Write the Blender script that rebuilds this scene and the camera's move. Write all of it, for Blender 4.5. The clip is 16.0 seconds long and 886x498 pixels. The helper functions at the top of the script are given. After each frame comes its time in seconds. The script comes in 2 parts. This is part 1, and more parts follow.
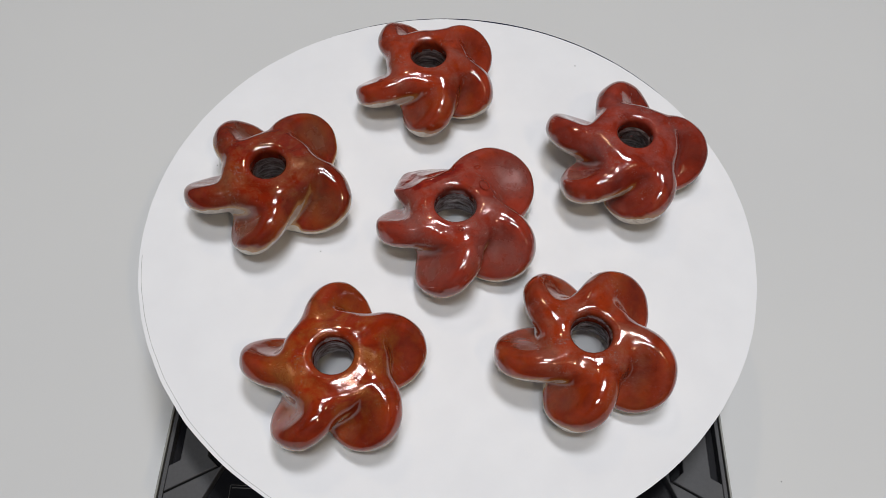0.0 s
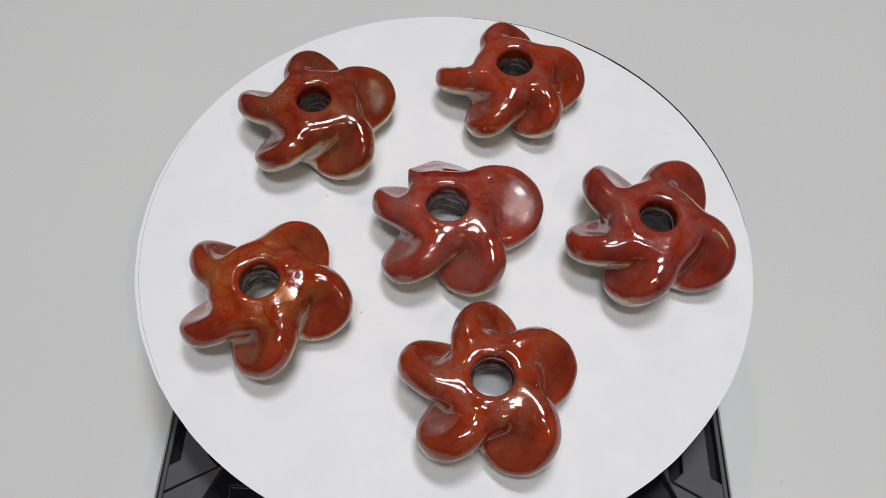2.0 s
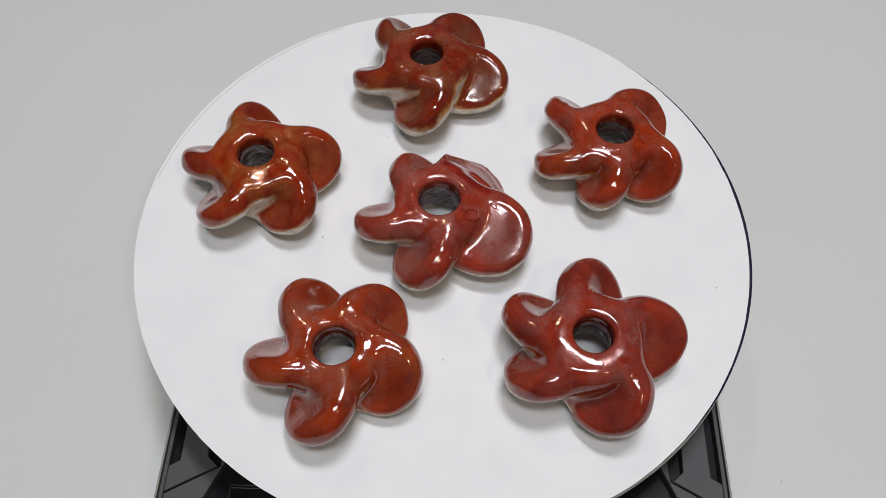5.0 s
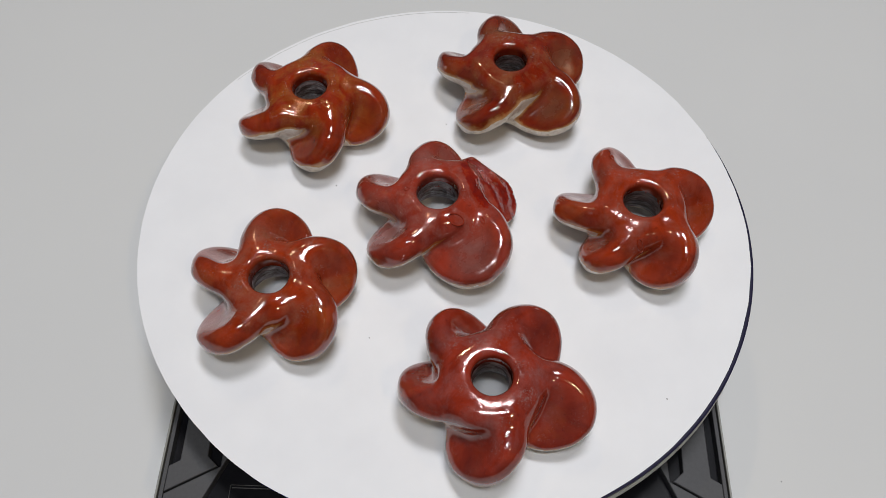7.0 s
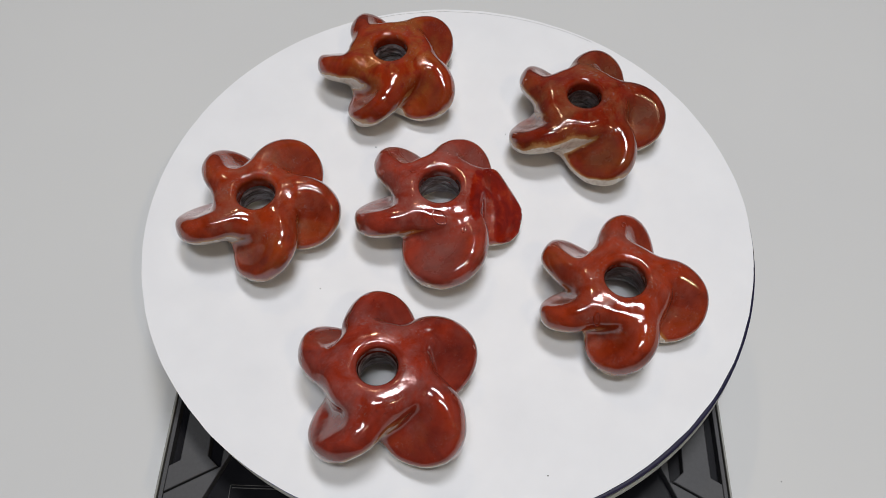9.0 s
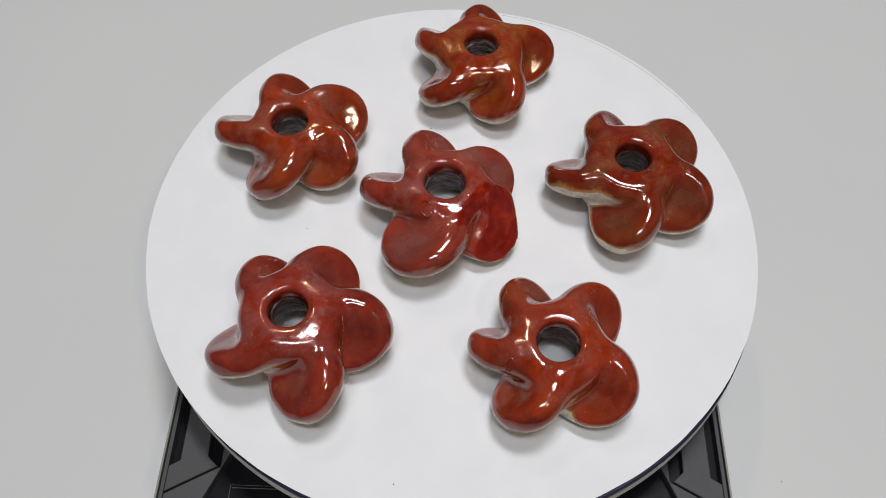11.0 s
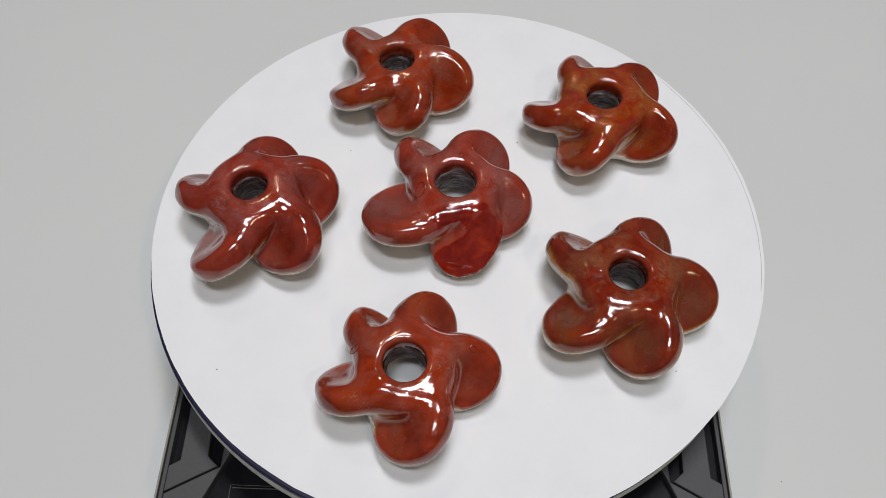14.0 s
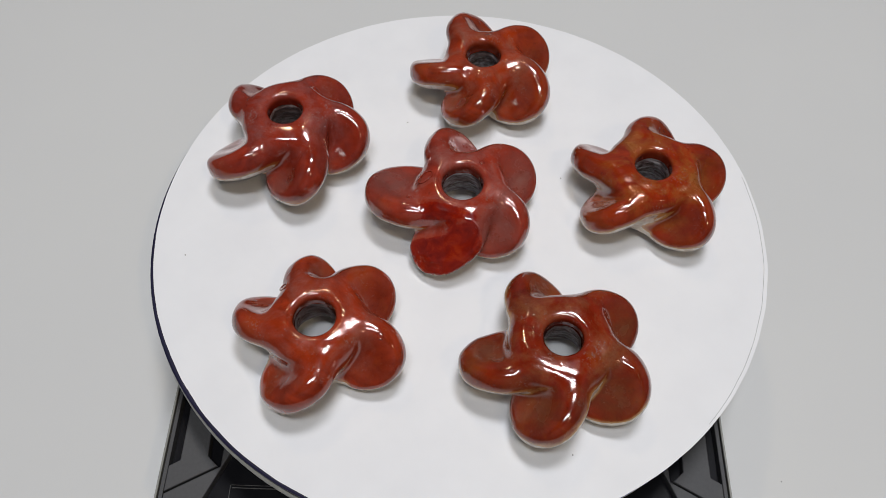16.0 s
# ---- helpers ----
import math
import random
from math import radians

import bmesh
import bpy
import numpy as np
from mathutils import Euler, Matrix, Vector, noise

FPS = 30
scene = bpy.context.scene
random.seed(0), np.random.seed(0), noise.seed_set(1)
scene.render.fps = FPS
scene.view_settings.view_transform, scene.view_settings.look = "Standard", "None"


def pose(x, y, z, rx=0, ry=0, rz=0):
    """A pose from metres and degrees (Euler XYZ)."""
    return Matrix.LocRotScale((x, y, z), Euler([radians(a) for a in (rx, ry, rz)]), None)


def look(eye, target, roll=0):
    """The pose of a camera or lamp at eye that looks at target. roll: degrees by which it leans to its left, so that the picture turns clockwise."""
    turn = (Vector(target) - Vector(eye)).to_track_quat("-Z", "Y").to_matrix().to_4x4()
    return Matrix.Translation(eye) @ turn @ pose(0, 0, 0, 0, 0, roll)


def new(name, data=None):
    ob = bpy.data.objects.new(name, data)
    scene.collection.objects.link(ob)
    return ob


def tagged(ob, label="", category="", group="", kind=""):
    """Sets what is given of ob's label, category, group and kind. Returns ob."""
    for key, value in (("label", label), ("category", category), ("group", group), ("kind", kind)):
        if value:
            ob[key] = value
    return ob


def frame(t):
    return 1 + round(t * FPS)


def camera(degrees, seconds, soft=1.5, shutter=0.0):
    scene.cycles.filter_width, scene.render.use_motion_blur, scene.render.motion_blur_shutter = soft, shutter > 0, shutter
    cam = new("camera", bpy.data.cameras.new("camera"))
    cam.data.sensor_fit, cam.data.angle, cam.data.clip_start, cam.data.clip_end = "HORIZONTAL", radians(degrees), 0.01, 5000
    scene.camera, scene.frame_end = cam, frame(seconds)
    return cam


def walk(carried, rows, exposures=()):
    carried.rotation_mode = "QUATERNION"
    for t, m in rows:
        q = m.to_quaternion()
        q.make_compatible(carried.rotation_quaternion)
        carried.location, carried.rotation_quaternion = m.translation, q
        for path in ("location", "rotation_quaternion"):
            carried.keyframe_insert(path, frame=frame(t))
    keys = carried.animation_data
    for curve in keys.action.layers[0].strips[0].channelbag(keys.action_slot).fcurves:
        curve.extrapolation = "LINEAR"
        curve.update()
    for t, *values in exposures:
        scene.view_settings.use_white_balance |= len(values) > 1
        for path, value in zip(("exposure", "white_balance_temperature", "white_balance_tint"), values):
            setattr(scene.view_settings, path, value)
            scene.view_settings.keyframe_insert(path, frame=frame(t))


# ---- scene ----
cam = camera(56.17, 16.0, soft=0.8)
EYE = (-0.0028, -0.1515, 0.2793)
TARGET = (-0.0028, -0.0212, 0.0700)
VIEW = look(EYE, TARGET, 0.83)
walk(cam, [(0.0, VIEW), (16.0, VIEW)])

# ---- light ----
world = bpy.data.worlds.new("room_air")
scene.world = world
world.use_nodes = True
world.node_tree.nodes["Background"].inputs[0].default_value = (0.8, 0.85, 0.9, 1)
world.node_tree.nodes["Background"].inputs[1].default_value = 0.05


def area_lamp(name, eye, target, sx, sy, watts, colour):
    data = bpy.data.lights.new(name, "AREA")
    data.shape, data.size, data.size_y, data.energy, data.color = "RECTANGLE", sx, sy, watts, colour
    ob = new(name, data)
    ob.matrix_world = look(eye, target)
    return ob


area_lamp("ceiling_lamp", (0.13, 0.22, 1.45), (0, 0, 0), 0.36, 0.20, 10.0, (0.96, 0.97, 1.0))
area_lamp("ceiling_lamp", (-0.05, -0.36, 1.45), (0, 0, 0), 0.46, 0.14, 7.4, (0.94, 0.97, 1.0))
area_lamp("spot_lamp", (0.55, -0.75, 1.35), (0, 0, 0), 0.05, 0.05, 2.0, (1.0, 0.78, 0.5))
area_lamp("spot_lamp", (-0.25, 0.75, 1.40), (0, 0, 0), 0.05, 0.05, 1.4, (1.0, 0.78, 0.5))

scene.view_settings.exposure = 0.0


# ---- materials ----
def node_material(name):
    m = bpy.data.materials.new(name)
    m.use_nodes = True
    nt = m.node_tree
    return m, nt, nt.nodes["Principled BSDF"]


def add_node(nt, kind, **values):
    n = nt.nodes.new(kind)
    for key, v in values.items():
        n.inputs[key.replace("_", " ")].default_value = v
    return n


def ramp(nt, fac, stops):
    n = nt.nodes.new("ShaderNodeValToRGB")
    el = n.color_ramp.elements
    while len(el) < len(stops):
        el.new(0.5)
    for e, (p, c) in zip(el, stops):
        e.position, e.color = p, (*c, 1) if len(c) == 3 else c
    nt.links.new(fac, n.inputs[0])
    return n.outputs[0]


def mix(nt, fac, a, b):
    n = nt.nodes.new("ShaderNodeMix")
    n.data_type = "RGBA"
    for sock, v in ((n.inputs[0], fac), (n.inputs[6], a), (n.inputs[7], b)):
        if isinstance(v, (int, float, tuple)):
            sock.default_value = (*v, 1) if isinstance(v, tuple) and len(v) == 3 else v
        else:
            nt.links.new(v, sock)
    return n.outputs[2]


def mathn(nt, op, a, b=0.0):
    n = nt.nodes.new("ShaderNodeMath")
    n.operation = op
    for sock, v in zip(n.inputs, (a, b)):
        if isinstance(v, (int, float)):
            sock.default_value = v
        else:
            nt.links.new(v, sock)
    return n.outputs[0]


def noise_tex(nt, scale, detail=4, rough=0.55, stretch=None, distortion=0.0):
    tc = nt.nodes.new("ShaderNodeTexCoord")
    n = add_node(nt, "ShaderNodeTexNoise", Scale=scale, Detail=detail, Roughness=rough, Distortion=distortion)
    if stretch:
        mp = nt.nodes.new("ShaderNodeMapping")
        mp.inputs["Scale"].default_value = stretch
        nt.links.new(tc.outputs["Object"], mp.inputs[0])
        nt.links.new(mp.outputs[0], n.inputs["Vector"])
    else:
        nt.links.new(tc.outputs["Object"], n.inputs["Vector"])
    return n.outputs["Fac"]


def bump(nt, bs, height, strength, distance):
    b = nt.nodes.new("ShaderNodeBump")
    b.inputs["Strength"].default_value, b.inputs["Distance"].default_value = strength, distance
    nt.links.new(height, b.inputs["Height"])
    nt.links.new(b.outputs[0], bs.inputs["Normal"])


def plain(name, dark, light, scale, rough=(0.4, 0.6), relief=0.0, metal=0.0, spec=0.5):
    m, nt, bs = node_material(name)
    f = noise_tex(nt, scale, 6)
    c = ramp(nt, f, [(0.3, dark), (0.7, light)])
    nt.links.new(c, bs.inputs["Base Color"])
    r = ramp(nt, noise_tex(nt, scale * 2.7, 4), [(0.3, (rough[0],) * 3), (0.7, (rough[1],) * 3)])
    nt.links.new(r, bs.inputs["Roughness"])
    bs.inputs["Metallic"].default_value = metal
    bs.inputs["Specular IOR Level"].default_value = spec
    if relief:
        bump(nt, bs, noise_tex(nt, scale * 12, 3), 0.3, relief)
    return m


def mul(nt, *factors):
    out = factors[0]
    for f in factors[1:]:
        out = mathn(nt, "MULTIPLY", out, f)
    return out


def attribute(nt, name):
    n = nt.nodes.new("ShaderNodeAttribute")
    n.attribute_name = name
    return n.outputs["Fac"]


def glaze(name, red, deep, amber, haze, amber_amount, haze_amount, dish_sheen=0.0, gold=(0.46, 0.20, 0.05), iris=0.0):
    """Lustre-glazed surface: deep red glass over a satin lustre, amber where it thins, a lustre film whose silvery
    sheen is painted in, bare pale clay where the glaze never ran.
    """
    m, nt, bs = node_material(name)
    grey = lambda v: (v, v, v)
    body = ramp(nt, noise_tex(nt, 95, 5, 0.62, distortion=0.7), [(0.30, deep), (0.60, red)])
    # thick glaze in the dished faces turns brown
    dish = mul(nt, attribute(nt, "pool"), ramp(nt, noise_tex(nt, 150, 4, 0.6), [(0.30, grey(0.35)), (0.62, grey(1))]))
    body = mix(nt, mul(nt, dish, 0.62), body, tuple(c * 0.75 for c in deep))
    pools = ramp(nt, noise_tex(nt, 60, 4, 0.55, distortion=0.5), [(0.60 - amber_amount * 0.3, grey(0)), (0.78 - amber_amount * 0.2, grey(1))])
    body = mix(nt, mul(nt, pools, 0.50), body, amber)
    # brown flecks in the glass
    fleck = ramp(nt, noise_tex(nt, 620, 3, 0.7), [(0.60, grey(0)), (0.72, grey(1))])
    body = mix(nt, mul(nt, fleck, 0.40), body, tuple(c * 0.5 for c in deep))
    # lustre film: its pale sheen and dish reflections are mixed into the base colour
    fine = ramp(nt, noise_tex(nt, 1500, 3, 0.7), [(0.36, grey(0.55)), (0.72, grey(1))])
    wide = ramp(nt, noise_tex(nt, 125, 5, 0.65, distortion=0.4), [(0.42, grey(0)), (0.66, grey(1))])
    reach = mathn(nt, "MAXIMUM", mul(nt, attribute(nt, "film_sheen"), wide), mul(nt, dish, dish_sheen))
    film_sheen = mul(nt, reach, fine, haze_amount)
    col = mix(nt, film_sheen, body, haze)
    # silvery crystal speckle in patches, its glitter painted into the base colour
    dust = ramp(nt, noise_tex(nt, 1300, 2, 0.8), [(0.54, grey(0)), (0.63, grey(1))])
    cloud = ramp(nt, noise_tex(nt, 170, 3, 0.6), [(0.54, grey(0)), (0.64, grey(1))])
    glitter = mul(nt, dust, cloud, attribute(nt, "film_sheen"))
    col = mix(nt, mul(nt, glitter, 0.22), col, (0.58, 0.46, 0.42))
    # glaze thins to amber, then cream, then bare clay
    ragged = mathn(nt, "ADD", attribute(nt, "bare"), mul(nt, mathn(nt, "SUBTRACT", noise_tex(nt, 240, 6, 0.7), 0.5), 0.55))
    edge = ramp(nt, ragged, [(0.46, grey(0)), (0.50, grey(1))])
    rim = ramp(nt, ragged, [(0.18, grey(0)), (0.44, grey(1))])
    thin = ramp(nt, ragged, [(0.0, grey(0)), (0.32, grey(1))])
    col = mix(nt, mul(nt, thin, 0.30 + amber_amount), col, amber)
    col = mix(nt, mul(nt, rim, 0.72), col, gold)
    clay = ramp(nt, noise_tex(nt, 330, 6, 0.7, distortion=0.6), [(0.26, (0.10, 0.08, 0.07)), (0.36, (0.46, 0.36, 0.27)), (0.52, (0.66, 0.58, 0.48)), (0.75, (0.76, 0.70, 0.62))])
    col = mix(nt, edge, col, clay)
    raw = attribute(nt, "raw")
    broken = ramp(nt, noise_tex(nt, 240, 5, 0.6, distortion=0.8), [(0.30, (0.14, 0.006, 0.003)), (0.55, (0.23, 0.011, 0.003)), (0.78, (0.33, 0.032, 0.007))])
    col = mix(nt, raw, col, broken)
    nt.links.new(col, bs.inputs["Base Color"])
    satin = ramp(nt, noise_tex(nt, 140, 4, 0.6), [(0.32, grey(0.06)), (0.68, grey(0.12))])
    nt.links.new(mathn(nt, "ADD", satin, mathn(nt, "ADD", mul(nt, edge, 0.20), mathn(nt, "ADD", mul(nt, film_sheen, 0.45), mul(nt, dish, 0.30 * dish_sheen)))), bs.inputs["Roughness"])
    nt.links.new(mathn(nt, "MINIMUM", mathn(nt, "ADD", mul(nt, film_sheen, 0.60), mul(nt, glitter, 0.3)), 1.0), bs.inputs["Metallic"])
    bs.inputs["IOR"].default_value = 1.56
    nt.links.new(mathn(nt, "SUBTRACT", 0.50, mathn(nt, "MAXIMUM", mul(nt, edge, 0.35), mul(nt, dish, 0.5 * dish_sheen))), bs.inputs["Coat Weight"])
    bs.inputs["Coat IOR"].default_value = 1.46
    nt.links.new(ramp(nt, noise_tex(nt, 85, 3, 0.6), [(0.35, grey(0.025)), (0.70, grey(0.10))]), bs.inputs["Coat Roughness"])
    patch = ramp(nt, noise_tex(nt, 60, 2), [(0.56 - iris, grey(0)), (0.70 - iris, grey(1))])
    nt.links.new(mul(nt, patch, 300.0 + 900 * iris), bs.inputs["Thin Film Thickness"])
    bs.inputs["Thin Film IOR"].default_value = 1.6
    # slow waviness, pin-holes, and shell-shaped ripples on the fracture
    cells = add_node(nt, "ShaderNodeTexVoronoi", Scale=500.0)
    tc = nt.nodes.new("ShaderNodeTexCoord")
    nt.links.new(tc.outputs["Object"], cells.inputs["Vector"])
    pits = mul(nt, ramp(nt, cells.outputs["Distance"], [(0.10, grey(1)), (0.26, grey(0))]), ramp(nt, noise_tex(nt, 110, 3), [(0.50, grey(0)), (0.60, grey(1))]))
    rings = nt.nodes.new("ShaderNodeTexWave")
    rings.wave_type, rings.rings_direction = "RINGS", "SPHERICAL"
    for key, v in (("Scale", 95.0), ("Distortion", 5.0), ("Detail", 3.0), ("Detail Scale", 1.2)):
        rings.inputs[key].default_value = v
    nt.links.new(tc.outputs["Object"], rings.inputs["Vector"])
    height = mathn(nt, "ADD", noise_tex(nt, 190, 4, 0.5), mathn(nt, "SUBTRACT", mul(nt, rings.outputs["Fac"], raw, 0.9), mul(nt, pits, 0.30)))
    bump(nt, bs, height, 0.22, 0.0007)
    nt.links.new(bs.inputs["Normal"].links[0].from_socket, bs.inputs["Coat Normal"])
    return m


PAPER = plain("white_paper", (0.715, 0.72, 0.745), (0.75, 0.755, 0.778), 60, (0.55, 0.7), 0.00003, spec=0.3)
# blue of the lens's colour fringe at the paper's bright edge, given as paint
FRINGE = plain("blue_fringe", (0.020, 0.008, 0.34), (0.03, 0.015, 0.50), 200, (0.5, 0.6))
TABLE = plain("grey_white_laminate", (0.58, 0.585, 0.59), (0.60, 0.605, 0.605), 6, (0.45, 0.55), 0.0, spec=0.3)
PENCIL = plain("graphite", (0.10, 0.10, 0.10), (0.16, 0.16, 0.16), 300, (0.5, 0.6))
SPECK = plain("grey_dust", (0.26, 0.26, 0.26), (0.34, 0.34, 0.34), 300, (0.6, 0.7))
WALL = plain("wall_paint", (0.11, 0.115, 0.125), (0.14, 0.145, 0.155), 3, (0.7, 0.8))
CEIL = plain("ceiling_paint", (0.13, 0.13, 0.135), (0.16, 0.16, 0.165), 3, (0.7, 0.8))
BLACK = plain("black_plastic", (0.004, 0.004, 0.006), (0.007, 0.007, 0.009), 120, (0.30, 0.36), spec=0.12)
GREY = plain("grey_plastic", (0.056, 0.056, 0.060), (0.066, 0.066, 0.070), 900, (0.48, 0.54), 0.00002, spec=0.3)
GREY_LIGHT = plain("light_grey_trim", (0.20, 0.20, 0.185), (0.26, 0.26, 0.24), 150, (0.3, 0.4))
RIM = plain("dark_rim", (0.012, 0.012, 0.018), (0.020, 0.020, 0.026), 150, (0.32, 0.42), spec=0.25)
PLATE_TOP_PAINT = plain("plate_paint", (0.010, 0.009, 0.030), (0.016, 0.014, 0.040), 80, (0.40, 0.5), spec=0.2)
STEEL = plain("worn_silver_paint", (0.34, 0.34, 0.32), (0.46, 0.46, 0.43), 200, (0.3, 0.42))
SILVER = plain("silver_print", (0.06, 0.06, 0.06), (0.12, 0.12, 0.115), 200, (0.3, 0.4))


# ---- building helpers ----
def finish(bm, name, material, smooth=False):
    me = bpy.data.meshes.new(name)
    bmesh.ops.recalc_face_normals(bm, faces=bm.faces)
    bm.to_mesh(me)
    bm.free()
    me.materials.append(material)
    if smooth:
        me.shade_smooth()
    return me


def part(name, bm, material, parent, label="", smooth=False):
    ob = new(name, finish(bm, name, material, smooth))
    ob.parent = parent
    if label:
        tagged(ob, label)
    return ob


def prism(points, z0, z1, bevel=0.0004):
    bm = bmesh.new()
    low = [bm.verts.new((x, y, z0)) for x, y in points]
    high = [bm.verts.new((x, y, z1)) for x, y in points]
    n = len(points)
    bm.faces.new(low[::-1])
    top = bm.faces.new(high)
    for i in range(n):
        bm.faces.new((low[i], low[(i + 1) % n], high[(i + 1) % n], high[i]))
    bmesh.ops.recalc_face_normals(bm, faces=bm.faces)
    if bevel:
        bmesh.ops.bevel(bm, geom=list(top.edges), offset=bevel, segments=2, affect="EDGES", profile=0.5)
    bmesh.ops.triangulate(bm, faces=[f for f in bm.faces if len(f.verts) > 4], ngon_method="EAR_CLIP")
    return bm


def lathe(profile, steps=96, closed=False, wave=None):
    """Turns (radius, height) pairs about the z axis."""
    bm = bmesh.new()
    rings = []
    for r, z in profile:
        ring = []
        for i in range(steps):
            a = 2 * math.pi * i / steps
            rr = r * (1 + (wave(a, z) if wave else 0))
            ring.append(bm.verts.new((rr * math.cos(a), rr * math.sin(a), z)))
        rings.append(ring)
    pairs = list(zip(rings, rings[1:])) + ([(rings[-1], rings[0])] if closed else [])
    for a, b in pairs:
        for i in range(steps):
            j = (i + 1) % steps
            bm.faces.new((a[i], a[j], b[j], b[i]))
    return bm, rings


# ---- the room ----
def box(name, lo, hi, material, label, category):
    bm = prism([(lo[0], lo[1]), (hi[0], lo[1]), (hi[0], hi[1]), (lo[0], hi[1])], lo[2], hi[2], 0)
    return tagged(new(name, finish(bm, name, material)), label, category, kind="structure")


box("floor", (-1.0, -1.0, -0.80), (1.0, 1.0, -0.75), WALL, "plain grey floor of the room", "floor")
box("wall_north", (-1.0, 1.0, -0.75), (1.0, 1.06, 1.75), WALL, "plain dim painted wall", "wall")
box("wall_south", (-1.0, -1.06, -0.75), (1.0, -1.0, 1.75), WALL, "plain dim painted wall", "wall")
box("wall_east", (1.0, -1.06, -0.75), (1.06, 1.06, 1.75), WALL, "plain dim painted wall", "wall")
box("wall_west", (-1.06, -1.06, -0.75), (-1.0, 1.06, 1.75), WALL, "plain dim painted wall", "wall")
box("ceiling", (-1.06, -1.06, 1.75), (1.06, 1.06, 1.8), CEIL, "plain painted ceiling", "ceiling")

table = new("table")
tagged(table, "smooth pale grey table top under the turntable", "table", kind="structure")
part("tabletop", prism([(-0.50, -0.35), (0.50, -0.35), (0.50, 0.50), (-0.50, 0.50)], -0.03, 0.0, 0.003), TABLE, table)
for lx, ly in ((-0.45, -0.30), (0.45, -0.30), (-0.45, 0.45), (0.45, 0.45)):
    part("leg", prism([(lx - .025, ly - .025), (lx + .025, ly - .025), (lx + .025, ly + .025), (lx - .025, ly + .025)], -0.75, -0.03, 0), GREY, table)

bm, rings = lathe([(0.0003, 0.0), (0.0002, 0.0002)], 7)
bm.faces.new(rings[-1])
bm.transform(pose(0.1129, -0.0684, 0))
part("speck", bm, SPECK, table, "grey speck on the table")

# ---- the turntable ----
PAPER_TOP = 0.050
turntable = tagged(new("turntable"), "motorised square turntable of black and grey plastic on the table", "turntable")


def base_points(points, side):
    pts = [(side * u / 1000, y / 1000) for u, y in points]
    return pts if side > 0 else pts[::-1]


body = part("base", prism([(-.0864, -.0900), (.0864, -.0900), (.0864, .0600), (-.0864, .0600)], 0.0, 0.0255, 0.0015), BLACK, turntable, "glossy black plastic base")
for side in (-1, 1):
    part("rim_strip", prism(base_points([(85.85, -89.5), (86.5, -89.5), (86.5, 59.5), (85.85, 59.5)], side), 0.0250, 0.0294, 0.0002), GREY_LIGHT, body, "pale grey edge strip")
    part("inner_strip", prism(base_points([(84.2, -89.5), (85.45, -89.5), (85.45, 59.5), (84.2, 59.5)], side), 0.0250, 0.0290, 0.0002), GREY, body, "grey plastic inner strip")
    # panel and brace round a black channel and a black notch
    part("panel", prism(base_points([(81.1, 45), (81.0, -74.6), (84.15, -76.5), (84.15, -84.3), (69.3, -76.1), (72.7, -73.1), (73.0, -66.4), (73.0, 45)], side), 0.0250, 0.0290, 0.0003), GREY, body, "grey plastic panel with a brace")
    part("corner_plate", prism(base_points([(84.15, -84.9), (84.15, -89.5), (73.8, -89.5), (67.9, -76.2), (68.5, -76.2)], side), 0.0250, 0.0288, 0.0003), GREY, body, "grey plastic corner")
    part("corner_strip", prism(base_points([(67.88, -76.18), (66.2, -72.4), (64.0, -66.0), (67.4, -65.0), (68.3, -70.4), (68.48, -76.18)][::-1], side), 0.0250, 0.0288, 0.0003), GREY, body, "grey plastic strip")
for x0, x1, y0, y1 in ((-.0650, -.0440, -.0809, -.08075), (-.0645, -.0440, -.0818, -.08155), (-.0652, -.06505, -.0880, -.0809)):
    part("printed_line", prism([(x0, y0), (x1, y0), (x1, y1), (x0, y1)], 0.0254, 0.0258, 0), SILVER, body, "thin silver line")
body.matrix_basis = pose(0.0002, 0, 0, 0, 0, -1.15)
bm, rings = lathe([(0.032, 0.0255), (0.032, 0.0436)], 48)
part("spindle", bm, BLACK, turntable, "", True)

# platter: in its own space z = 0 is the top of the paper
platter = new("platter")
platter.parent = turntable
bm, rings = lathe([(0.030, -.0066), (0.0972, -.0065), (0.0981, -.0061), (0.0985, -.0052), (0.0981, -.0042), (0.0979, -.0034), (0.0987, -.0024), (0.0990, -.0014), (0.0986, -.0007), (0.0977, -.0004)], 180)
bm.faces.new(rings[0][::-1])
bm.faces.new(rings[-1])
part("disc", bm, RIM, platter, "dark round plate with a grooved edge", True)
bm, rings = lathe([(0.0900, -.00038), (0.0984, -.00038), (0.0989, -.0006), (0.0989, -.0009), (0.0900, -.0009)], 180, True)
part("top_face", bm, PLATE_TOP_PAINT, platter, "dark grey upper face")
bm, rings = lathe([(0.0983, -.0062), (0.0991, -.0060), (0.0994, -.0056), (0.0991, -.0052), (0.0983, -.0050)], 180, True)
part("trim_ring", bm, STEEL, platter, "worn metal trim ring", True)

paper = tagged(new("paper_disc"), "hand-cut white paper disc on the plate, with an added blue lens-fringe band", "paper")
cut = lambda a, z: 0.0022 * math.sin(3 * a + 1) * 0.6 + 0.0016 * noise.noise((4 * math.cos(a), 4 * math.sin(a), 1.3)) + 0.0014 * noise.noise((14 * math.cos(a), 14 * math.sin(a), 5)) + 0.0012 * max(0, noise.noise((3 * math.cos(a), 3 * math.sin(a), 9))) * noise.noise((50 * math.cos(a), 50 * math.sin(a), 2))
bm, rings = lathe([(0.0998, -.00040), (0.1000, -.0001), (0.1000, 0.0)], 480, wave=cut)
bm.faces.new(rings[0][::-1])
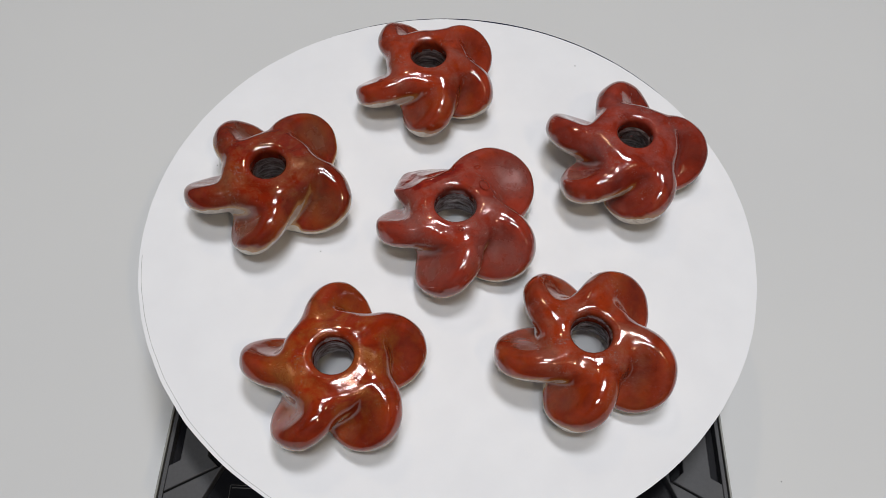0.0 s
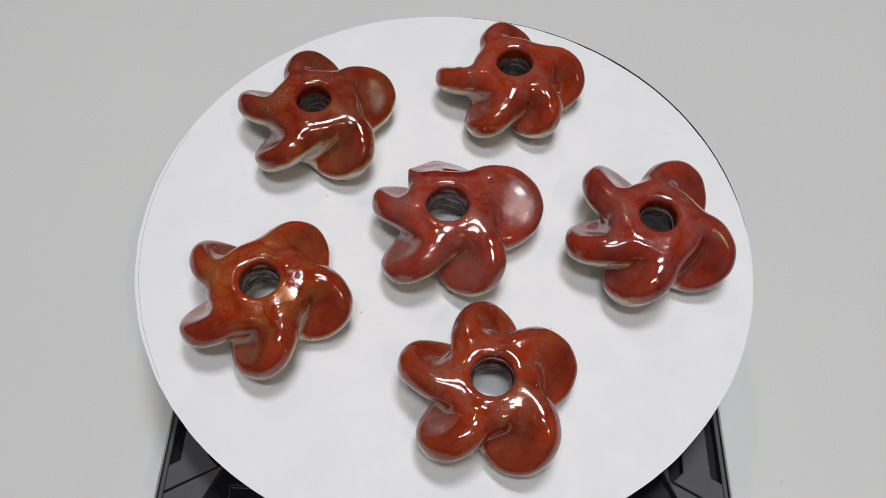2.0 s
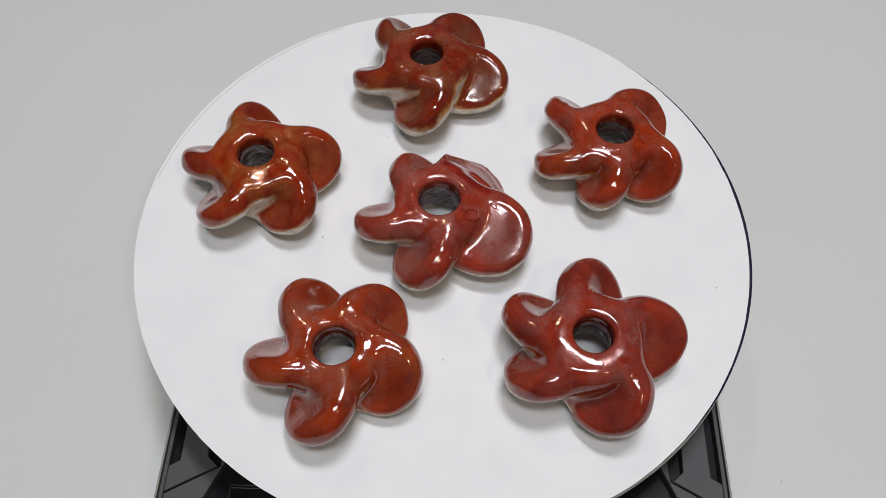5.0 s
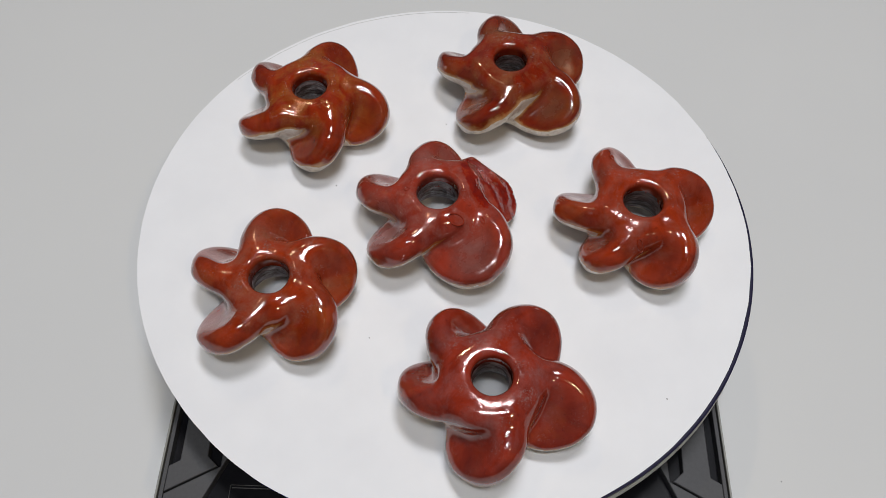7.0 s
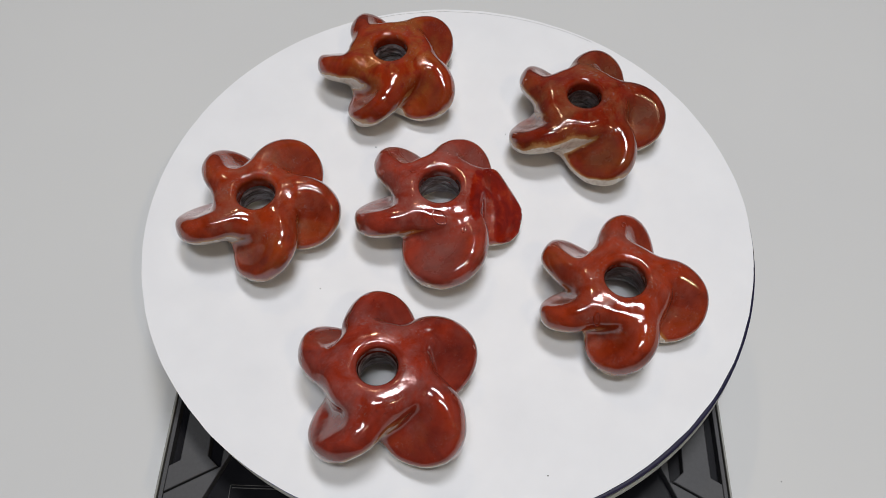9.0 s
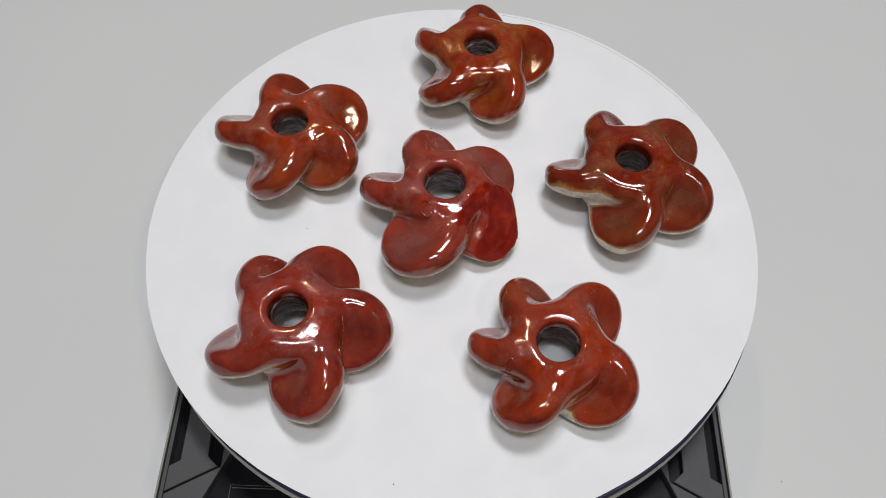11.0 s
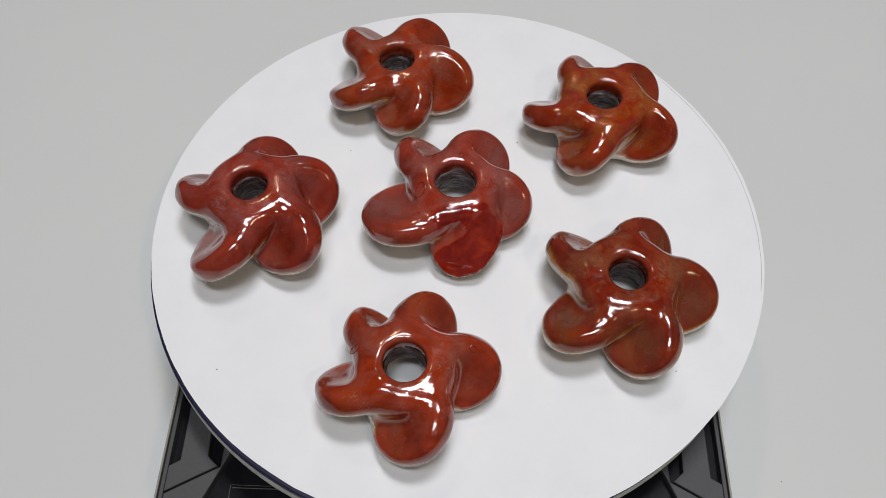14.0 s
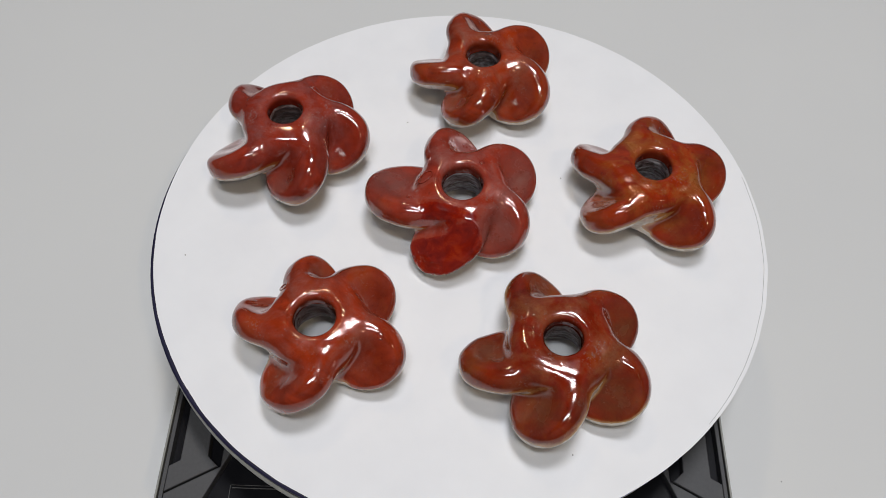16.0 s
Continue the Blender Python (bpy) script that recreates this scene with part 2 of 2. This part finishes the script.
bm.faces.new(rings[-1])
part("sheet", bm, PAPER, paper)
# added band under the sheet's edge: stands in for chromatic aberration
bm, rings = lathe([(0.0993, -.00135), (0.0999, -.00135), (0.09995, -.00020), (0.0990, -.00042)], 480, True, wave=cut)
part("fringe_band", bm, FRINGE, paper, "added dark blue band for the lens colour fringe")
# pencilled guide line near the edge
bm = bmesh.new()
line = []
for i in range(61):
    a = radians(186 + 56 * i / 60)
    line.append([bm.verts.new((r * (1 + cut(a, 0)) * math.cos(a), r * (1 + cut(a, 0)) * math.sin(a), 0.00003)) for r in (0.0991 - 0.0004 * math.sin(i / 19), 0.09922 - 0.0004 * math.sin(i / 19))])
for a, b in zip(line, line[1:]):
    bm.faces.new((a[0], a[1], b[1], b[0]))
part("pencil_line", bm, SPECK, paper, "thin grey pencil line")
SPECKS = ((47.0, 76.6, 0.26), (45.7, -13.8, 0.2), (-7.4, -39.0, 0.26), (-80.1, 26.2, 0.24), (-41.5, -7.7, 0.22), (33.7, -36.1, 0.2))
for x, y, r in SPECKS:
    bm, rings = lathe([(r / 1000, 0.00001), (r * 0.8 / 1000, 0.00012)], 7, wave=lambda a, z: 0.4 * noise.noise((2 * math.cos(a), 2 * math.sin(a), x)))
    bm.faces.new(rings[-1])
    bm.transform(pose(x / 1000, y / 1000, 0))
    part("speck", bm, PENCIL, paper, "dark dust speck")

# ---- beads ----
from mathutils.bvhtree import BVHTree

CELL = 0.00064


def smin(a, b, k):
    h = np.clip(0.5 + 0.5 * (b - a) / k, 0, 1)
    return b + (a - b) * h - k * h * (1 - h)


def smax(a, b, k):
    return -smin(-a, -b, k)


def ellipsoid(p, radii, blunt=2.0):
    """Near-distance to an ellipsoid; blunt above 2 fattens its rim."""
    q = np.abs(p / np.array(radii))
    plan = np.sqrt(q[..., 0] ** 2 + q[..., 1] ** 2)
    k0 = (q[..., 2] ** blunt + plan ** blunt + 1e-9) ** (1 / blunt)
    k1 = np.sqrt(((q / np.array(radii)) ** 2).sum(-1)) + 1e-9
    return k0 * (k0 - 1) / k1


ROOT = 0.001


def petal_field(p, az, length, half, thick, pitch, dip, mid, dish, sweep):
    """One petal: a flattened lobe pitched like a propeller blade, its counter-clockwise edge up, with a shallow dish in its face."""
    ca, sa = math.cos(az), math.sin(az)
    u = p[..., 0] * ca + p[..., 1] * sa
    v = -p[..., 0] * sa + p[..., 1] * ca
    z = p[..., 2] - mid
    long = (length + ROOT) / 2
    u = u - (long - ROOT)
    v = v - sweep * u
    cd, sd = math.cos(dip), math.sin(dip)
    u, z = u * cd - z * sd, u * sd + z * cd
    # the blade twists: flatter towards the tip
    tw = pitch * (1.0 - 0.12 * np.clip(u / long, -1, 1))
    cp, sp = np.cos(tw), np.sin(tw)
    v, z = v * cp + z * sp, -v * sp + z * cp
    q = np.stack([u, v, z], -1)
    d = ellipsoid(q, (long, half, thick), 2.7)
    bowl = ellipsoid(np.stack([u - 0.36 * long, v + 0.16 * half, z - thick * 1.12], -1), (long * 0.60, half * 0.72, dish * 1.15))
    return smax(d, -bowl, 0.0027)


def flare(z, h):
    """The hole opens out towards the hollow underside."""
    return 0.36 * np.clip(0.60 * h - z, 0, 0.0125)


def bead_field(p, spec):
    r = np.hypot(p[..., 0], p[..., 1])
    h = spec["height"]
    # hub: a rounded barrel
    q = np.stack([r - spec["hub"] + 0.0058, np.abs(p[..., 2] - h * 0.54) - h * 0.44 + 0.0058], -1)
    hub = np.minimum(q.max(-1), 0) + np.sqrt((np.maximum(q, 0) ** 2).sum(-1)) - 0.0058
    f = hub
    ring = None
    for i, pet in enumerate(spec["petals"]):
        d = petal_field(p, *pet)
        if i == spec.get("broken"):
            for (nx, ny, nz), d0 in spec["breaks"]:
                d = smax(d, p[..., 0] * nx + p[..., 1] * ny + p[..., 2] * nz - d0, 0.0003)
        ring = d if ring is None else smin(ring, d, 0.0021)
    f = smin(f, ring, spec["blend"])
    # hand-made unevenness
    k = spec["seed"] * 1.7
    x, y, z = p[..., 0], p[..., 1], p[..., 2]
    turn = np.arctan2(y, x)
    f = f + (0.00018 + 0.00014 * np.sin(2 * turn + k) + spec.get("groove", 0)) * np.exp(-((r - spec.get("lip", 0.0102)) / 0.0018) ** 2) * np.clip((z / h - 0.55) * 6, 0, 1)
    f = f + 0.00014 * np.sin(260 * x + k) * np.sin(240 * y + 2 * k) + 0.00007 * np.sin(520 * y + 300 * z + k) * np.sin(480 * x - 200 * z)
    bore = spec["bore"] + flare(z, h) - r
    f = smax(f, bore, 0.0021)
    return f


def surface(spec):
    """Surface nets over the bead's field."""
    lo = np.array((-0.036, -0.036, -0.006))
    n = np.array((int(0.072 / CELL), int(0.072 / CELL), int(0.036 / CELL)))
    ax = [lo[i] + CELL * np.arange(n[i]) for i in range(3)]
    grid = np.stack(np.meshgrid(*ax, indexing="ij"), -1)
    f = bead_field(grid, spec)
    f[[0, -1]], f[:, [0, -1]], f[:, :, [0, -1]] = 1, 1, 1
    s = f < 0
    cells = n - 1
    total, count = np.zeros((*cells, 3)), np.zeros(tuple(cells))
    corners = [(i, j, k) for i in (0, 1) for j in (0, 1) for k in (0, 1)]
    view = lambda a, c: a[c[0]:c[0] + cells[0], c[1]:c[1] + cells[1], c[2]:c[2] + cells[2]]
    for c in corners:
        for axis in range(3):
            if c[axis]:
                continue
            e = tuple(c[i] + (i == axis) for i in range(3))
            fa, fb = view(f, c), view(f, e)
            hit = (fa < 0) != (fb < 0)
            t = np.where(hit, fa / np.where(hit, fa - fb, 1), 0)
            for i in range(3):
                total[..., i] += np.where(hit, c[i] + (t if i == axis else 0), 0)
            count += hit
    live = count > 0
    index = np.full(tuple(cells), -1)
    index[live] = np.arange(live.sum())
    where = np.argwhere(live)
    verts = lo + CELL * (where + total[live] / count[live][:, None])
    faces = []
    for axis in range(3):
        b, c = (axis + 1) % 3, (axis + 2) % 3
        sl0, sl1 = [slice(None)] * 3, [slice(None)] * 3
        sl0[axis], sl1[axis] = slice(0, -1), slice(1, None)
        cross = s[tuple(sl0)] != s[tuple(sl1)]
        at = np.argwhere(cross)
        flip = s[tuple(sl0)][cross]
        ok = (at[:, b] > 0) & (at[:, c] > 0) & (at[:, b] < cells[b]) & (at[:, c] < cells[c])
        at, flip = at[ok], flip[ok]
        quad = []
        for db, dc in ((1, 1), (0, 1), (0, 0), (1, 0)):
            o = at.copy()
            o[:, b] -= db
            o[:, c] -= dc
            quad.append(index[o[:, 0], o[:, 1], o[:, 2]])
        quad = np.stack(quad, 1)
        quad[~flip] = quad[~flip][:, ::-1]
        faces.append(quad)
    faces = np.concatenate(faces)
    # settle on the field
    e = CELL * 0.5
    for _ in range(2):
        g = np.stack([(bead_field(verts + d, spec) - bead_field(verts - d, spec)) / (2 * e) for d in np.eye(3) * e], -1)
        val = bead_field(verts, spec)
        verts = verts - np.clip(val / np.maximum((g ** 2).sum(-1), 0.3), -CELL, CELL)[:, None] * g
    normal = g / np.linalg.norm(g, axis=-1)[:, None]
    return verts, faces, normal


def put_float(me, name, values):
    a = me.attributes.new(name, "FLOAT", "POINT")
    a.data.foreach_set("value", np.asarray(values, dtype=np.float32))


def bead(spec, material, label):
    verts, faces, normal = surface(spec)
    drop = np.quantile(verts[:, 2], 0.0005)
    verts[:, 2] -= drop
    root = tagged(new("flower_bead"), label, "bead", "flower beads on the paper disc")
    me = bpy.data.meshes.new("body")
    me.from_pydata(verts.tolist(), [], faces.tolist())
    me.materials.append(material)
    me.shade_smooth()
    r, a = np.hypot(verts[:, 0], verts[:, 1]), np.arctan2(verts[:, 1], verts[:, 0])
    # bare clay: undersides, higher under the lifted edge of each petal, and deep in the cleft beneath its neighbour
    cleft, pool, lifted = (np.zeros(len(verts)) for _ in range(3))
    for i, (az, length, half, thick, pitch, dip, mid, dish, sweep) in enumerate(spec["petals"]):
        if i == spec.get("broken"):
            continue
        u, v = r * np.cos(a - az), r * np.sin(a - az)
        across = (v * math.cos(pitch) + (verts[:, 2] + drop - mid) * math.sin(pitch)) / half
        along = u / length
        much = 0.08 * math.sin(5 * i + spec["seed"] * 3)
        here = np.clip(0.5 + 3.0 * (-across - 0.86 + much - 2.0 * np.clip(along - 0.50, 0, 1)), 0, 1)
        cleft = np.maximum(cleft, spec.get("cleft", 1.0) * here * (along > 0.30) * (np.abs(v) < half * 1.15) * (r > spec["hub"] * 0.86))
        lifted = np.maximum(lifted, (0.5 + 0.5 * math.sin(4 * i + spec["seed"])) * np.clip(across * 1.5, 0, 1) * np.clip(1.6 - 3.2 * np.abs(along - 0.62), 0, 1))
        inside = np.hypot((along - 0.70) / 0.27, (across + 0.05) / 0.62)
        pool = np.maximum(pool, np.clip(1.5 - 1.25 * inside, 0, 1) * (u > 0))
    under = np.clip(0.5 - 1.1 * (normal[:, 2] - spec.get("rim", -0.32) - 0.36 * lifted), 0, 1) * (r > spec["bore"] + 0.003)
    put_float(me, "bare", np.maximum(under, cleft))
    put_float(me, "pool", pool)
    # painted sheen of the lustre film, strongest round the hole and on upward faces
    put_float(me, "film_sheen", np.clip(1.25 - np.abs(r - 0.011) / 0.009, 0.18, 1) * np.clip(normal[:, 2] * 1.5, 0, 1))
    raw = np.zeros(len(verts))
    for (nx, ny, nz), d0 in spec.get("breaks", ()):
        near = np.cos(a - spec["petals"][spec["broken"]][0]) > 0.72
        raw = np.maximum(raw, near & (np.abs(verts @ np.array((nx, ny, nz)) + drop * nz - d0) < 0.0005) & (normal @ np.array((nx, ny, nz)) > 0.85))
    put_float(me, "raw", raw)
    ob = new("body", me)
    ob.parent = root
    tree = BVHTree.FromPolygons([tuple(v) for v in verts], [tuple(f) for f in faces.tolist()])
    for az, dist, ru, rv in spec.get("marks", ()):
        spot, nrm = tree.ray_cast(Vector((dist / 1000 * math.cos(radians(az)), dist / 1000 * math.sin(radians(az)), 0.06)), Vector((0, 0, -1)))[:2]
        if spot is None:
            continue
        bm = bmesh.new()
        n, k = 24, 6
        ring = [[bm.verts.new(((ru + 0.22 * math.cos(b)) / 1000 * math.cos(a), (rv + 0.22 * math.cos(b)) / 1000 * math.sin(a), 0.00016 * math.sin(b) + 0.00003)) for b in (2 * math.pi * j / k for j in range(k))] for a in (2 * math.pi * i / n for i in range(n))]
        for i in range(n):
            for j in range(k):
                bm.faces.new((ring[i][j], ring[(i + 1) % n][j], ring[(i + 1) % n][(j + 1) % k], ring[i][(j + 1) % k]))
        turn = nrm.to_track_quat("Z", "X").to_matrix().to_4x4()
        bm.transform(Matrix.Translation(spot) @ turn @ pose(0, 0, 0, 0, 0, az))
        part("blister", bm, material, root, "burst glaze blister", True)
    # bore: dark ribbed sleeve
    top, rb = spec["height"] * 0.98 - drop - 0.0042, spec["bore"] + 0.0001
    prof = []
    steps = 22
    ribs = random.Random(spec["seed"])
    for i in range(steps + 1):
        z = 0.0030 + (top - 0.0030) * i / steps
        prof.append((rb + float(flare(z + drop, spec["height"])) - 0.0002 - ribs.choice((0.0, 0.0001, 0.0002, 0.0005)), z))
    rough_wall = lambda ang, z: 0.045 * noise.noise((3 * math.cos(ang), 3 * math.sin(ang), z * 500 + spec["seed"]))
    bm, rings = lathe(prof, 40, wave=rough_wall)
    part("bore", bm, *((BORE_BROWN, root, "dark brown rough bore") if spec.get("dark") else (BORE_GREY, root, "grey ribbed bore")), True)
    return root


def residue(name, low, middle, high):
    m, nt, bs = node_material(name)
    streak = noise_tex(nt, 150, 5, 0.75, (1.0, 1.0, 5.0), 0.8)
    nt.links.new(ramp(nt, streak, [(0.34, low), (0.47, middle), (0.62, high)]), bs.inputs["Base Color"])
    bs.inputs["Roughness"].default_value = 0.28
    bump(nt, bs, streak, 0.8, 0.0010)
    return m


BORE_GREY = residue("grey_bore_residue", (0.030, 0.014, 0.012), (0.17, 0.12, 0.12), (0.50, 0.48, 0.52))
BORE_BROWN = residue("brown_bore_residue", (0.018, 0.006, 0.004), (0.070, 0.030, 0.024), (0.26, 0.20, 0.20))

RED = glaze("red_lustre_glaze", (0.300, 0.030, 0.007), (0.140, 0.014, 0.004), (0.28, 0.060, 0.008), (0.42, 0.19, 0.15), 0.14, 0.34)
ORANGE = glaze("orange_red_lustre_glaze", (0.295, 0.031, 0.006), (0.138, 0.014, 0.004), (0.28, 0.070, 0.008), (0.44, 0.22, 0.15), 0.20, 0.36, 0.0, (0.50, 0.24, 0.06), 0.12)
PLUM = glaze("plum_red_lustre_glaze", (0.270, 0.026, 0.010), (0.130, 0.013, 0.007), (0.25, 0.045, 0.009), (0.40, 0.18, 0.17), 0.05, 0.40)
HAZED = glaze("silver_hazed_red_lustre_glaze", (0.285, 0.031, 0.014), (0.145, 0.016, 0.009), (0.27, 0.05, 0.012), (0.45, 0.22, 0.19), 0.05, 0.46, 0.75)
AMBER = glaze("amber_red_lustre_glaze", (0.270, 0.025, 0.005), (0.125, 0.011, 0.003), (0.30, 0.060, 0.007), (0.46, 0.17, 0.03), 0.06, 0.75, 0.0, (0.56, 0.32, 0.11), 0.06)
DEEP = glaze("deep_red_lustre_glaze", (0.205, 0.016, 0.004), (0.095, 0.008, 0.003), (0.28, 0.070, 0.007), (0.44, 0.22, 0.09), 0.14, 0.34, 0.6, (0.60, 0.35, 0.13))


def petals(rows):
    """Rows of azimuth, length, half width (mm), pitch (degrees); the rest follows."""
    out = []
    for row in rows:
        az, length, half, pitch = row[:4]
        dip, mid, thick, dish, sweep = (row[4:] + (-4, 10.5, 5.8, 2.5, 0.0)[len(row) - 4:])
        out.append((radians(az), length / 1000, half / 1000, thick / 1000, radians(pitch), radians(dip), mid / 1000, dish / 1000, sweep))
    return out


def facet(az, tilt, d):
    """A fracture plane of a broken petal: bearing, lean from upright (degrees), distance (mm)."""
    a, b = radians(az), radians(tilt)
    return (math.cos(a) * math.cos(b), math.sin(a) * math.cos(b), math.sin(b)), d / 1000


BEADS = (
    # distance and bearing from the axis, spec, glaze, label
    (0.0591, 98.76, dict(height=0.0218, dark=True, hub=0.0145, bore=0.0060, blend=0.0029, seed=1, petals=petals([(36, 26, 11.8, 42), (121, 26, 12.8, 35), (207, 27.5, 11.5, 44), (273, 27, 11.3, 42), (330, 25.5, 10.5, 48)]), marks=((215, 19.5, 1.0, 0.8), (3, 15.0, 2.2, 0.9))), RED, "glossy red glazed ceramic flower bead with five twisted petals"),
    (0.0629, 21.16, dict(height=0.0248, dark=True, hub=0.0149, bore=0.0056, blend=0.0029, seed=2, petals=petals([(6, 26.5, 12.8, 42, -5, 11.7, 6.2), (87, 30, 12.9, 40, -5, 11.7, 6.2), (155, 29.5, 12.7, 42, -7, 12, 6.3), (221, 27.5, 12.6, 40, -8, 12, 6.3, 2.8), (279, 26, 12.5, 40, -5, 11.7, 6.0)])), PLUM, "plum-red glazed ceramic flower bead with a silvery sheen"),
    (0.0046, 277.98, dict(height=0.0214, cleft=0.0, hub=0.0145, bore=0.0064, blend=0.0029, seed=3, petals=petals([(46, 31.5, 14.2, 20, -5, 11, 6.0), (124, 31, 12.5, 30), (190, 25, 12, 42), (263, 27.5, 12.3, 42), (328, 28, 12.3, 42)]),
        broken=1, breaks=(facet(120, 50, 22.6), facet(150, 30, 25.5), facet(98, 44, 21.8), facet(128, 20, 29.8)), marks=((40, 11.8, 2.6, 1.7), (280, 9.6, 0.7, 0.7), (66, 17, 1.0, 0.5))), HAZED, "plum-red glazed flower bead with one broken petal"),
    (0.0592, 171.60, dict(height=0.0222, dark=True, rim=-0.08, hub=0.0154, bore=0.0055, blend=0.0029, seed=4, petals=petals([(61, 29.5, 12.3, 32), (126, 29, 12.3, 40), (194, 28.3, 12.2, 42), (263, 26.5, 12, 42), (340, 27.2, 12.3, 40)]), marks=((92, 24.0, 1.0, 0.7),)), DEEP, "dark red glazed ceramic flower bead with amber edges"),
    (0.0648, 239.49, dict(height=0.0218, rim=-0.24, hub=0.0155, bore=0.0057, blend=0.0029, lip=0.0108, groove=0.0002, seed=5, petals=petals([(22, 27, 11.8, 42), (90, 27, 11.8, 44), (174, 27.5, 11.2, 44), (242, 26.6, 11.4, 44), (307, 26.6, 12.4, 42)])), AMBER, "amber-red glazed ceramic flower bead with golden lustre round the hole"),
    (0.0614, 309.97, dict(height=0.0200, hub=0.0140, bore=0.0059, blend=0.0029, seed=6, petals=petals([(53, 26.2, 12.6, 40), (123, 26.2, 12, 38), (191, 27.6, 12.3, 40), (258, 26.8, 12, 44), (330, 27, 12.8, 42)])), ORANGE, "orange-red glazed ceramic flower bead with pale sheen patches painted into the glaze"),
)
made = []
for dist, ang, spec, material, label in BEADS:
    ob = bead(spec, material, label)
    made.append((ob, dist * math.cos(radians(ang)), dist * math.sin(radians(ang))))

# ---- what turns ----
TILT = Euler((0.00465, 0.01098, 0)).to_matrix().to_4x4()


def turned(t):
    """The plate's turn at t seconds, clockwise from above."""
    deg = 14.31 * t + 0.85 * min(1.0, t / 0.5)
    return pose(0, 0, PAPER_TOP, 0, 0, -deg) @ TILT


def motions():
    times = [i * 0.25 for i in range(65)]
    walk(platter, [(t, turned(t) @ pose(-0.0005, -0.0007, 0)) for t in times])
    walk(paper, [(t, turned(t) @ pose(-0.0009, -0.0029, 0)) for t in times])
    for ob, x, y in made:
        walk(ob, [(t, turned(t) @ pose(x, y, 0.0001)) for t in times])


motions()
